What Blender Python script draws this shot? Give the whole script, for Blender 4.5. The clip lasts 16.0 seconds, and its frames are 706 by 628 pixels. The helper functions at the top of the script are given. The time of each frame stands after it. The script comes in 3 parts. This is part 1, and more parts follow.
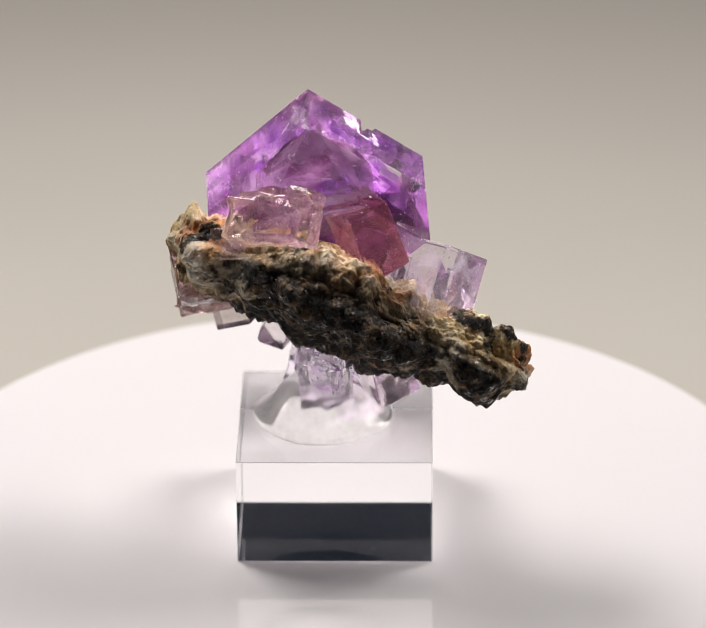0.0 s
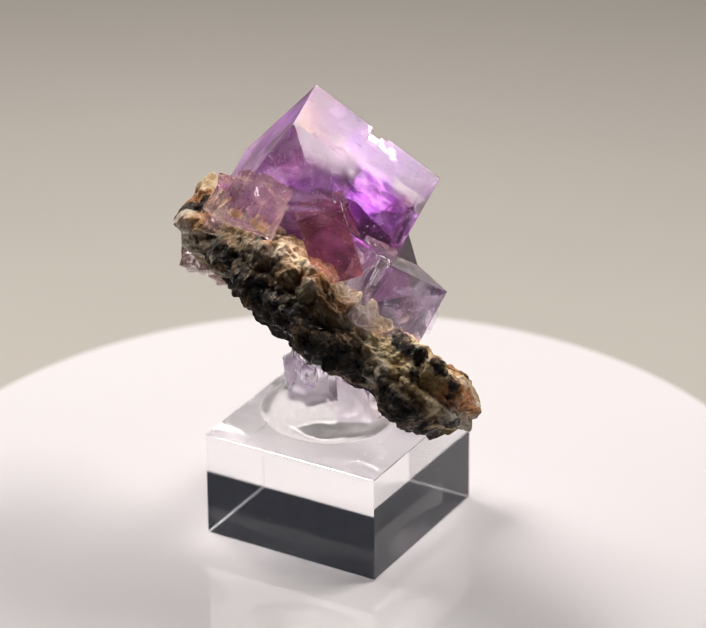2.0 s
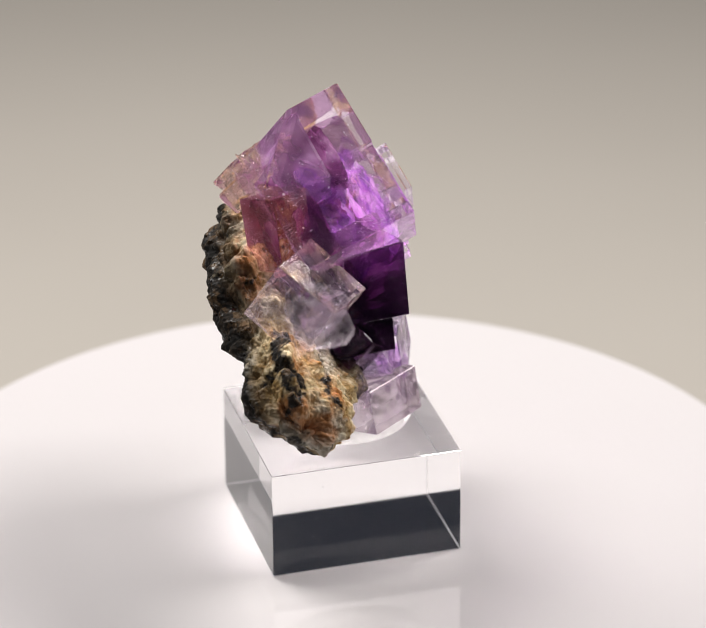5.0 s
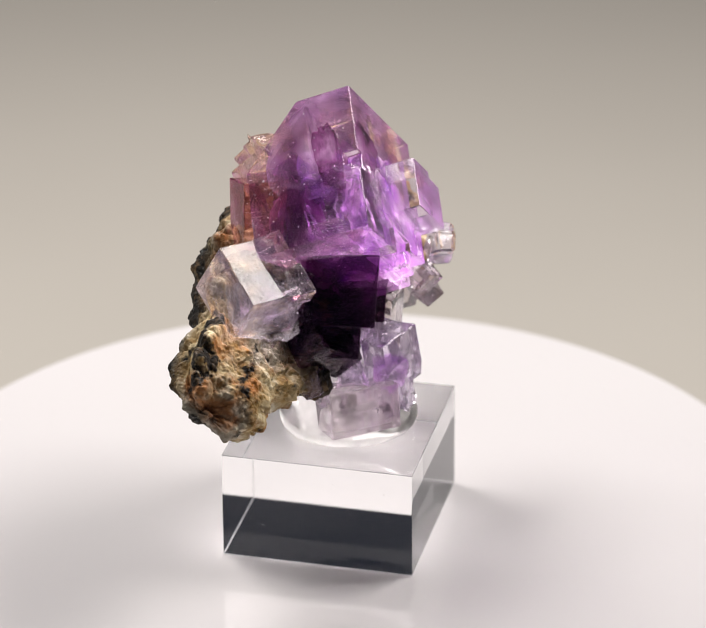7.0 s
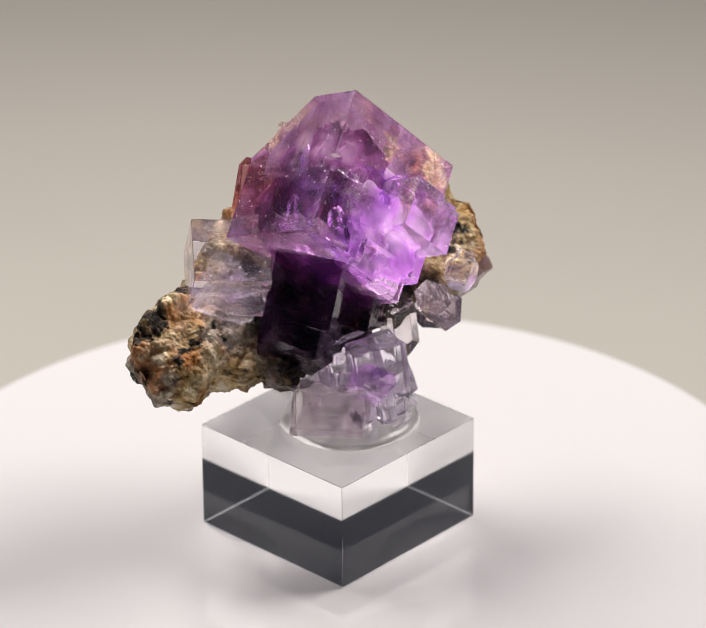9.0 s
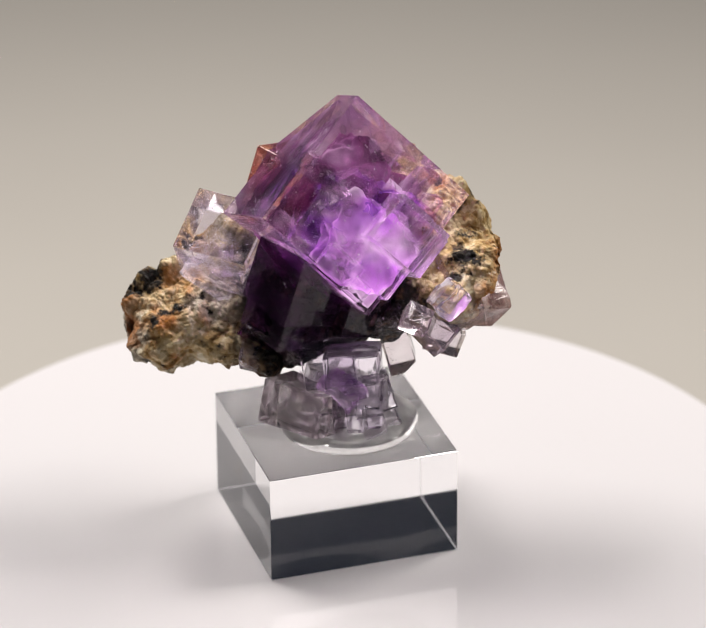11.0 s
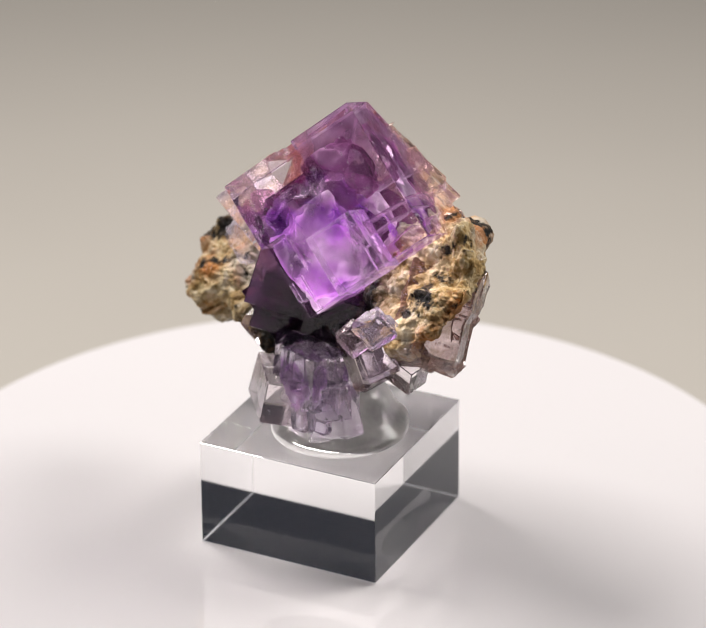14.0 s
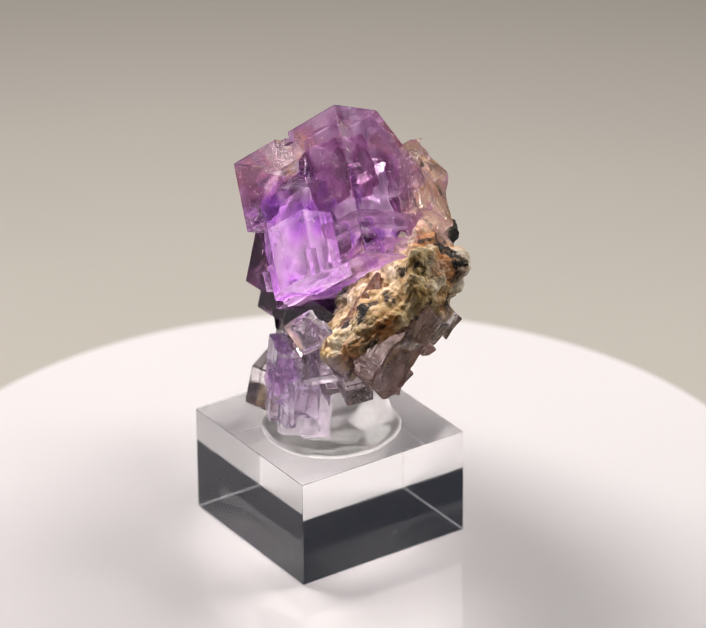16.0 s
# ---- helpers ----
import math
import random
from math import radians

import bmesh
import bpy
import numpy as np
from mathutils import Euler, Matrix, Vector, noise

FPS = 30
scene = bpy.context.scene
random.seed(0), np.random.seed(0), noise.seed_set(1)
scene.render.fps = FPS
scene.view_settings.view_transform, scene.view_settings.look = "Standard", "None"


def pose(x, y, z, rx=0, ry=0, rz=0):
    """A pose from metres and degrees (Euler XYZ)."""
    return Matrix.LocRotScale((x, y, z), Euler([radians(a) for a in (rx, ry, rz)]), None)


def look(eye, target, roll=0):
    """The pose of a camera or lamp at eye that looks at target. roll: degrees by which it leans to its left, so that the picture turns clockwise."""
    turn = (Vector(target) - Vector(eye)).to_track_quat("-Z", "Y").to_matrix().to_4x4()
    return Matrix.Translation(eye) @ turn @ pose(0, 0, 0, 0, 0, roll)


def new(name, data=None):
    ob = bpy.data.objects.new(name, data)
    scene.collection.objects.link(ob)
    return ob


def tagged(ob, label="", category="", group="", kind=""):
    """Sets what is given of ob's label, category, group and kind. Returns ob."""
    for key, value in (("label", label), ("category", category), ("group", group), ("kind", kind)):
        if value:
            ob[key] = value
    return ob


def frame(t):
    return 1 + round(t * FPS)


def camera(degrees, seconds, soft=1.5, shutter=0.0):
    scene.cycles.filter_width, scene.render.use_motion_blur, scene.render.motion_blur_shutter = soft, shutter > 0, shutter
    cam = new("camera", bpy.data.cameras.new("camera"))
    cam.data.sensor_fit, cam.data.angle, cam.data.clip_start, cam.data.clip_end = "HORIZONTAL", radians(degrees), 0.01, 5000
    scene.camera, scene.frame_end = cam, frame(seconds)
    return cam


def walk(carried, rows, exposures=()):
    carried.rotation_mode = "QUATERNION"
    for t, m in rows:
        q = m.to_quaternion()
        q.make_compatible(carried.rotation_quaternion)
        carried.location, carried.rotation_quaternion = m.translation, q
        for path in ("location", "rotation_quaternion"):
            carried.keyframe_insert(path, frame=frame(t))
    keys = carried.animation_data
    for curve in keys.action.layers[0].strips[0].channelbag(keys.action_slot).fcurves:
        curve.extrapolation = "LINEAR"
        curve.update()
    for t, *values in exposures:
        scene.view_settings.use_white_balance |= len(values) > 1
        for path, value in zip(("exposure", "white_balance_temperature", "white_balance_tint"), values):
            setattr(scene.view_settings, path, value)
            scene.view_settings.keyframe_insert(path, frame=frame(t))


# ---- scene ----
cam = camera(9.491, 16.0, soft=1.1)
cam.data.dof.use_dof, cam.data.dof.focus_distance, cam.data.dof.aperture_fstop = True, 0.682, 22
CAM = look((0.00321, -0.61937, 0.35431), (0.00321, 0.0, 0.03816), -0.46)
walk(cam, [(0.0, CAM), (16.0, CAM)])

# ---- light ----
world = bpy.data.worlds.new("dim_room")
world.use_nodes = True
world.node_tree.nodes["Background"].inputs[0].default_value = (0.46, 0.60, 1.0, 1)
world.node_tree.nodes["Background"].inputs[1].default_value = 0.018
scene.world = world


def softbox(name, eye, target, size, watts, colour=(1, 0.96, 0.92)):
    """A square photo light at eye."""
    data = bpy.data.lights.new(name, "AREA")
    data.shape, data.size, data.energy, data.color = "SQUARE", size, watts, colour
    ob = new(name, data)
    ob.matrix_world = look(eye, target)
    return ob


softbox("softbox_right", (0.207, 0.076, 0.272), (0, 0, 0.04), 0.14, 0.85)
softbox("softbox_left", (-0.150, 0.122, 0.282), (0, 0.0, 0.0), 0.15, 1.0)
scene.view_settings.exposure = 0.0


# ---- materials ----
class Mat:
    """A node material under construction."""

    def __init__(self, name):
        self.m = bpy.data.materials.new(name)
        self.m.use_nodes = True
        self.t = self.m.node_tree
        self.p = self.t.nodes["Principled BSDF"]
        self.coords = self.t.nodes.new("ShaderNodeTexCoord").outputs["Object"]

    def put(self, **values):
        for key, value in values.items():
            self.p.inputs[key.replace("_", " ")].default_value = value
        return self

    def node(self, kind, **props):
        n = self.t.nodes.new(kind)
        for key, value in props.items():
            n.inputs[key.replace("_", " ")].default_value = value
        return n

    def link(self, a, b):
        self.t.links.new(a, b)

    def noise(self, scale, detail=4.0, rough=0.55, stretch=None, distortion=0.0):
        n = self.node("ShaderNodeTexNoise", Scale=scale, Detail=detail, Roughness=rough, Distortion=distortion)
        src = self.coords
        if stretch:
            mp = self.t.nodes.new("ShaderNodeMapping")
            mp.inputs["Scale"].default_value = stretch
            self.link(src, mp.inputs[0])
            src = mp.outputs[0]
        self.link(src, n.inputs["Vector"])
        return n.outputs["Fac"]

    def voronoi(self, scale, feature="F1"):
        n = self.node("ShaderNodeTexVoronoi", Scale=scale)
        n.feature = feature
        self.link(self.coords, n.inputs["Vector"])
        return n.outputs["Distance"]

    def ramp(self, fac, stops):
        n = self.t.nodes.new("ShaderNodeValToRGB")
        e = n.color_ramp.elements
        while len(e) < len(stops):
            e.new(0.5)
        for k, (pos, col) in zip(e, stops):
            k.position = pos
            k.color = (*col, 1) if len(col) == 3 else col
        self.link(fac, n.inputs[0])
        return n.outputs[0]

    def mix(self, fac, a, b, mode="MIX"):
        n = self.t.nodes.new("ShaderNodeMix")
        n.data_type, n.blend_type = "RGBA", mode
        for sock, v in ((n.inputs[0], fac), (n.inputs[6], a), (n.inputs[7], b)):
            if isinstance(v, (int, float)):
                sock.default_value = v
            elif isinstance(v, tuple):
                sock.default_value = (*v, 1)
            else:
                self.link(v, sock)
        return n.outputs[2]

    def bump(self, height, dist, strength=1.0, after=None):
        n = self.node("ShaderNodeBump", Strength=strength, Distance=dist)
        self.link(height, n.inputs["Height"])
        if after:
            self.link(after, n.inputs["Normal"])
        self.link(n.outputs[0], self.p.inputs["Normal"])
        return n.outputs[0]

    def colour(self, out):
        self.link(out, self.p.inputs["Base Color"])
        return self


def mat_paper():
    k = Mat("warm_grey_paper").put(Roughness=0.85)
    k.colour(k.mix(k.noise(9, 3), (0.482, 0.448, 0.404), (0.524, 0.490, 0.442)))
    k.bump(k.noise(900, 3), 0.0001, 0.4)
    return k.m


def mat_disc():
    k = Mat("glossy_white_plastic").put(Roughness=0.06, IOR=1.75)
    k.colour(k.mix(k.noise(14, 3), (0.84, 0.80, 0.815), (0.87, 0.84, 0.85)))
    r = k.ramp(k.noise(60, 5), [(0.35, (0.012,) * 3), (0.7, (0.05,) * 3)])
    k.link(r, k.p.inputs["Roughness"])
    return k.m


def mat_acrylic():
    k = Mat("clear_acrylic").put(Roughness=0.0, IOR=1.49, Transmission_Weight=1.0, Base_Color=(0.985, 0.985, 0.99, 1))
    return k.m


def mat_glue():
    k = Mat("clear_mounting_gel").put(Roughness=0.05, IOR=1.47, Transmission_Weight=1.0, Base_Color=(0.98, 0.975, 0.97, 1))
    k.bump(k.noise(220, 2), 0.0006, 0.12)
    milk = k.t.nodes.new("ShaderNodeBsdfTranslucent")
    milk.inputs[0].default_value = (0.95, 0.94, 0.92, 1)
    out = k.t.nodes.new("ShaderNodeMixShader")
    k.link(k.ramp(k.noise(120, 4), [(0.35, (0.30,) * 3), (0.65, (0.58,) * 3)]), out.inputs[0])
    k.link(k.p.outputs[0], out.inputs[1])
    k.link(milk.outputs[0], out.inputs[2])
    k.link(out.outputs[0], k.t.nodes["Material Output"].inputs[0])
    return k.m


def mat_fluorite(name, pale, deep, body, scale=110, milk=(0.05, 0.3), core=None, reach=0.016, rough=0.012, bump=0.05, hairs=0.55, wear=0.3, milky_face=None):
    """Fluorite: transparent, cloudy colour zones from pale to deep (round the core of the crystal, where one is given), a little light scattered
    by veils under the faces, which are faintly stepped and pitted."""
    k = Mat(name).put(Roughness=rough, IOR=1.434, Transmission_Weight=1.0)
    cloud = k.noise(scale, 5, 0.6)
    if core:
        far = k.node("ShaderNodeVectorMath")
        far.operation = "DISTANCE"
        far.inputs[1].default_value = core
        k.link(k.coords, far.inputs[0])
        near = k.node("ShaderNodeMapRange", From_Min=reach, From_Max=reach * 0.3, To_Min=-0.22, To_Max=0.30)
        k.link(far.outputs["Value"], near.inputs[0])
        add = k.node("ShaderNodeMath")
        add.operation = "ADD"
        k.link(cloud, add.inputs[0])
        k.link(near.outputs[0], add.inputs[1])
        cloud = add.outputs[0]
    k.colour(k.ramp(cloud, [(0.38, pale), (0.68, deep)]))
    n1 = k.bump(k.noise(150, 3, 0.5, (1, 1, 0.3)), 0.0006, bump)
    n2 = k.bump(k.ramp(k.noise(1300, 4, 0.7), [(0.62, (0, 0, 0)), (0.70, (1, 1, 1))]), 0.00003, bump * 1.2, n1)
    k.link(k.ramp(k.noise(600, 5, 0.7), [(0.52, (rough,) * 3), (0.85, (rough + wear,) * 3)]), k.p.inputs["Roughness"])
    tint = k.mix(k.ramp(cloud, [(0.35, (0, 0, 0)), (0.70, (1, 1, 1))]), tuple(min(0.95, c * 1.7 + 0.04) for c in body), body)
    veil = k.t.nodes.new("ShaderNodeBsdfTranslucent")
    skin = k.t.nodes.new("ShaderNodeBsdfDiffuse")
    k.link(tint, veil.inputs["Color"])
    k.link(tint, skin.inputs["Color"])
    both = k.t.nodes.new("ShaderNodeMixShader")
    both.inputs[0].default_value = 0.30
    k.link(veil.outputs[0], both.inputs[1])
    k.link(skin.outputs[0], both.inputs[2])
    out = k.t.nodes.new("ShaderNodeMixShader")
    patch = k.ramp(k.noise(scale * 1.3, 6, 0.6), [(0.38, (milk[0],) * 3), (0.66, (milk[1],) * 3)])
    if milky_face:
        # one face looks milky: its broad softbox sheen is painted as pale diffuse colour
        lift = k.node("ShaderNodeVectorMath")
        lift.operation = "DOT_PRODUCT"
        lift.inputs[1].default_value = milky_face[0]
        k.link(k.coords, lift.inputs[0])
        at = sum(p * q for p, q in zip(*milky_face)) * 0.001
        near = k.node("ShaderNodeMapRange", From_Min=at - 0.00035, From_Max=at - 0.00015, To_Min=0.0, To_Max=1.0)
        k.link(lift.outputs["Value"], near.inputs[0])
        sheen_mix = k.ramp(k.noise(95, 6, 0.62), [(0.30, (0.10,) * 3), (0.70, (0.29,) * 3)])
        patch = k.mix(near.outputs[0], patch, sheen_mix)
        tinted = k.mix(near.outputs[0], tint, (0.52, 0.39, 0.56))
        k.link(tinted, veil.inputs["Color"])
        k.link(tinted, skin.inputs["Color"])
    k.link(patch, out.inputs[0])
    k.link(k.p.outputs[0], out.inputs[1])
    k.link(both.outputs[0], out.inputs[2])
    # hairline cracks and specks that show white
    white = k.t.nodes.new("ShaderNodeBsdfDiffuse")
    white.inputs[0].default_value = (0.85, 0.78, 0.86, 1)
    hair = k.ramp(k.noise(330, 3, 0.6, (1, 0.3, 1.6), 0.8), [(0.494, (0,) * 3), (0.5, (1,) * 3), (0.506, (0,) * 3)])
    where = k.ramp(k.noise(140, 2, 0.5), [(0.49, (0,) * 3), (0.58, (hairs,) * 3)])
    speck = k.ramp(k.noise(1500, 1, 0.5), [(0.725, (0,) * 3), (0.755, (hairs,) * 3)])
    last = k.t.nodes.new("ShaderNodeMixShader")
    k.link(k.mix(1.0, k.mix(1.0, hair, where, "MULTIPLY"), speck, "ADD"), last.inputs[0])
    k.link(out.outputs[0], last.inputs[1])
    k.link(white.outputs[0], last.inputs[2])
    out = last
    k.link(out.outputs[0], k.t.nodes["Material Output"].inputs[0])
    return k.m


def mat_zone(name, hues, pass_colour, dense, skin=0.5, spread=(0.38, 0.46, 0.56, 0.66)):
    """The cloudy, fractured violet body deep inside the large crystal: bends no light, tints what passes and scatters
    the rest.
    Also used for added bodies whose colour stands for glow or shade.
    """
    k = Mat(name)
    k.t.nodes.remove(k.p)
    hue = k.ramp(k.noise(125, 2, 0.5), list(zip(spread, hues)))
    tr, sc, df = (k.t.nodes.new("ShaderNodeBsdf" + n) for n in ("Transparent", "Translucent", "Diffuse"))
    tr.inputs[0].default_value = (*pass_colour, 1)
    k.link(hue, sc.inputs[0])
    k.link(hue, df.inputs[0])
    both, out = k.t.nodes.new("ShaderNodeMixShader"), k.t.nodes.new("ShaderNodeMixShader")
    both.inputs[0].default_value = skin
    k.link(sc.outputs[0], both.inputs[1])
    k.link(df.outputs[0], both.inputs[2])
    k.link(k.ramp(k.noise(120, 3, 0.5, (1, 1, 0.6)), [(0.40, (dense[0],) * 3), (0.64, (dense[1],) * 3)]), out.inputs[0])
    k.link(tr.outputs[0], out.inputs[1])
    k.link(both.outputs[0], out.inputs[2])
    k.link(out.outputs[0], k.t.nodes["Material Output"].inputs[0])
    return k.m


def mat_flaw():
    """A fracture inside a crystal, that flashes where it is open."""
    k = Mat("open_fracture")
    k.t.nodes.remove(k.p)
    tr, gl = k.t.nodes.new("ShaderNodeBsdfTransparent"), k.t.nodes.new("ShaderNodeBsdfGlossy")
    tr.inputs[0].default_value = (0.97, 0.93, 0.98, 1)
    gl.inputs[0].default_value = (0.95, 0.85, 0.97, 1)
    gl.inputs["Roughness"].default_value = 0.25
    out = k.t.nodes.new("ShaderNodeMixShader")
    k.link(k.ramp(k.noise(420, 6, 0.75, (1, 0.4, 1)), [(0.46, (0.0,) * 3), (0.62, (0.75,) * 3)]), out.inputs[0])
    k.link(tr.outputs[0], out.inputs[1])
    k.link(gl.outputs[0], out.inputs[2])
    k.link(out.outputs[0], k.t.nodes["Material Output"].inputs[0])
    return k.m


def mat_rock():
    """Dark schist crusted with ochre, rust and grey grains."""
    k = Mat("crusted_dark_schist").put(Roughness=0.75, Specular_IOR_Level=0.4)
    grain = k.node("ShaderNodeTexVoronoi", Scale=1150)
    k.link(k.coords, grain.inputs["Vector"])
    tone = k.t.nodes.new("ShaderNodeSeparateColor")
    k.link(grain.outputs["Color"], tone.inputs[0])

    def speckled(scale):
        n = k.node("ShaderNodeMapRange", From_Min=0.0, From_Max=1.0, To_Min=0.30, To_Max=0.66)
        k.link(tone.outputs[0], n.inputs[0])
        return k.mix(0.36, k.noise(scale, 3, 0.65), n.outputs[0])

    dark = k.ramp(speckled(300), [(0.43, (0.004, 0.003, 0.0025)), (0.53, (0.022, 0.014, 0.008)), (0.64, (0.15, 0.09, 0.045))])
    ochre = k.ramp(speckled(240), [(0.28, (0.12, 0.055, 0.018)), (0.42, (0.42, 0.27, 0.10)), (0.56, (0.72, 0.58, 0.35)), (0.66, (0.82, 0.74, 0.56))])
    grey = k.ramp(speckled(280), [(0.28, (0.12, 0.09, 0.065)), (0.42, (0.46, 0.40, 0.31)), (0.56, (0.74, 0.68, 0.57)), (0.66, (0.88, 0.84, 0.76))])
    few = k.ramp(k.noise(120, 5, 0.65), [(0.55, (0, 0, 0)), (0.66, (0.65, 0.65, 0.65))])
    most = k.ramp(k.noise(170, 4, 0.65), [(0.39, (0, 0, 0)), (0.46, (1, 1, 1))])
    f2 = k.ramp(k.noise(55, 4, 0.65), [(0.50, (0, 0, 0)), (0.61, (1, 1, 1))])
    # the crust lies on the plate's crystal side and ends, bare schist on the other
    side = k.node("ShaderNodeVectorMath")
    side.operation = "DOT_PRODUCT"
    side.inputs[1].default_value = (0.3785, 0.6543, 0.6547)
    k.link(k.coords, side.inputs[0])
    off = k.node("ShaderNodeMapRange", From_Min=0.0208, From_Max=0.0265, To_Min=0.0, To_Max=1.0)
    k.link(side.outputs["Value"], off.inputs[0])
    end = k.node("ShaderNodeVectorMath")
    end.operation = "DOT_PRODUCT"
    end.inputs[1].default_value = (0.9254, -0.2541, -0.2811)
    k.link(k.coords, end.inputs[0])

    def along(a, b):
        n = k.node("ShaderNodeMapRange", From_Min=a, From_Max=b, To_Min=0.0, To_Max=1.0)
        k.link(end.outputs["Value"], n.inputs[0])
        return n.outputs[0]

    def join(kind, a, b):
        n = k.node("ShaderNodeMath")
        n.operation = kind
        k.link(a, n.inputs[0])
        k.link(b, n.inputs[1])
        return n.outputs[0]

    width = k.node("ShaderNodeVectorMath")
    width.operation = "DOT_PRODUCT"
    width.inputs[1].default_value = (-0.0176, 0.7123, -0.7017)
    k.link(k.coords, width.inputs[0])
    brow = k.node("ShaderNodeMapRange", From_Min=-0.0385, From_Max=-0.0430, To_Min=0.0, To_Max=0.42)
    k.link(width.outputs["Value"], brow.inputs[0])
    # no pale crust mid-plate: the dark colour there stands for the crystals' shadow
    both_ends = join("MAXIMUM", join("MAXIMUM", along(-0.024, -0.031), along(0.002, 0.010)), brow.outputs[0])
    either = join("MAXIMUM", along(-0.0250, -0.0320), join("MULTIPLY", off.outputs[0], both_ends))
    crust = k.mix(either, few, most)
    col = k.mix(f2, ochre, grey)
    rust = k.ramp(k.noise(95, 4, 0.6), [(0.49, (0, 0, 0)), (0.62, (0.85, 0.85, 0.85))])
    col = k.mix(rust, col, (0.42, 0.15, 0.03))
    k.colour(k.mix(crust, dark, col))
    n1 = k.bump(k.noise(800, 2, 0.6), 0.00020, 0.8)
    n2 = k.bump(k.voronoi(1700), 0.00015, 0.6, n1)
    k.link(k.ramp(k.noise(700, 2, 0.6), [(0.50, (0.85,) * 3), (0.66, (0.10,) * 3)]), k.p.inputs["Roughness"])
    return k.m


TIP = (-3.78, 1.97, 77.68)
PAPER, DISC, ACRYLIC, GLUE = mat_paper(), mat_disc(), mat_acrylic(), mat_glue()
VIOLET = mat_fluorite("violet_fluorite", (0.93, 0.85, 0.90), (0.87, 0.70, 0.90), (0.46, 0.27, 0.46), 80, (0.02, 0.12), core=(-0.0025, 0.001, 0.0545), reach=0.021, wear=0.10, milky_face=((0.678, -0.161, 0.717), TIP))
CLEAR = mat_fluorite("pale_lilac_fluorite", (0.97, 0.94, 0.97), (0.88, 0.80, 0.90), (0.50, 0.40, 0.53), 120, (0.02, 0.13))
LILAC = mat_fluorite("lilac_fluorite", (0.99, 0.97, 0.99), (0.91, 0.83, 0.97), (0.62, 0.46, 0.72), 150, (0.0, 0.10), hairs=0.35, bump=0.14)
ROSE = mat_fluorite("rose_fluorite", (0.74, 0.45, 0.45), (0.55, 0.22, 0.25), (0.24, 0.06, 0.07), 130, (0.08, 0.32))
RUDDY = mat_fluorite("brownish_rose_fluorite", (0.88, 0.76, 0.74), (0.70, 0.52, 0.50), (0.34, 0.22, 0.21), 170, (0.15, 0.55), bump=0.35)
BLUSH = mat_fluorite("blush_fluorite", (0.93, 0.87, 0.83), (0.84, 0.70, 0.66), (0.42, 0.29, 0.25), 150, (0.03, 0.25), bump=0.25)
SMOKY = mat_fluorite("smoky_fluorite", (0.96, 0.92, 0.92), (0.84, 0.74, 0.78), (0.30, 0.21, 0.24), 150, (0.02, 0.20), bump=0.16)
PLUM = mat_fluorite("dark_plum_fluorite", (0.52, 0.29, 0.50), (0.25, 0.085, 0.27), (0.09, 0.02, 0.10), 120, (0.03, 0.18), hairs=0.12)
CORE = mat_zone("violet_zone", ((0.13, 0.03, 0.30), (0.48, 0.19, 0.76), (0.92, 0.64, 0.96), (0.99, 0.92, 0.99)), (0.93, 0.78, 0.97), (0.0, 0.60), 0.15, (0.40, 0.47, 0.52, 0.58))
# dark hues that stand for the shade behind the large crystal
WINE_SHADE = mat_zone("wine_shade", ((0.06, 0.012, 0.05), (0.20, 0.05, 0.17), (0.42, 0.16, 0.40), (0.65, 0.40, 0.62)), (0.72, 0.50, 0.70), (0.35, 0.90))
WINE = mat_zone("wine_layer", ((0.05, 0.012, 0.04), (0.16, 0.045, 0.13), (0.34, 0.14, 0.31), (0.62, 0.40, 0.60)), (0.72, 0.50, 0.66), (0.25, 0.85))
FROST = mat_zone("frosted_zone", ((0.60, 0.52, 0.62), (0.80, 0.74, 0.82), (0.90, 0.86, 0.91), (0.96, 0.95, 0.97)), (0.97, 0.95, 0.98), (0.0, 0.30))
MAUVE = mat_zone("mauve_screen", ((0.17, 0.08, 0.17), (0.32, 0.19, 0.32), (0.48, 0.34, 0.49), (0.66, 0.53, 0.68)), (0.90, 0.78, 0.89), (0.2, 0.66))
HAZE = mat_zone("lavender_screen", ((0.18, 0.07, 0.16), (0.40, 0.20, 0.38), (0.60, 0.40, 0.58), (0.85, 0.72, 0.85)), (0.92, 0.78, 0.90), (0.0, 0.50), 0.25)
# near-white violet: light glowing through the crystal, put into the colour
GLOW = mat_zone("painted_violet_glow", ((0.70, 0.32, 0.84), (0.90, 0.58, 0.97), (0.97, 0.80, 0.99), (0.99, 0.94, 0.99)), (0.97, 0.86, 0.99), (0.05, 0.85), 0.10)
FLAW = mat_flaw()
ROCK = mat_rock()
CHALK = Mat("pale_scuff_and_glint").put(Roughness=0.6, Base_Color=(0.75, 0.75, 0.78, 1)).m
SEE_THROUGH = (GLUE, VIOLET, CLEAR, LILAC, ROSE, BLUSH, SMOKY, CORE, FROST, GLOW, MAUVE, HAZE, WINE, FLAW)


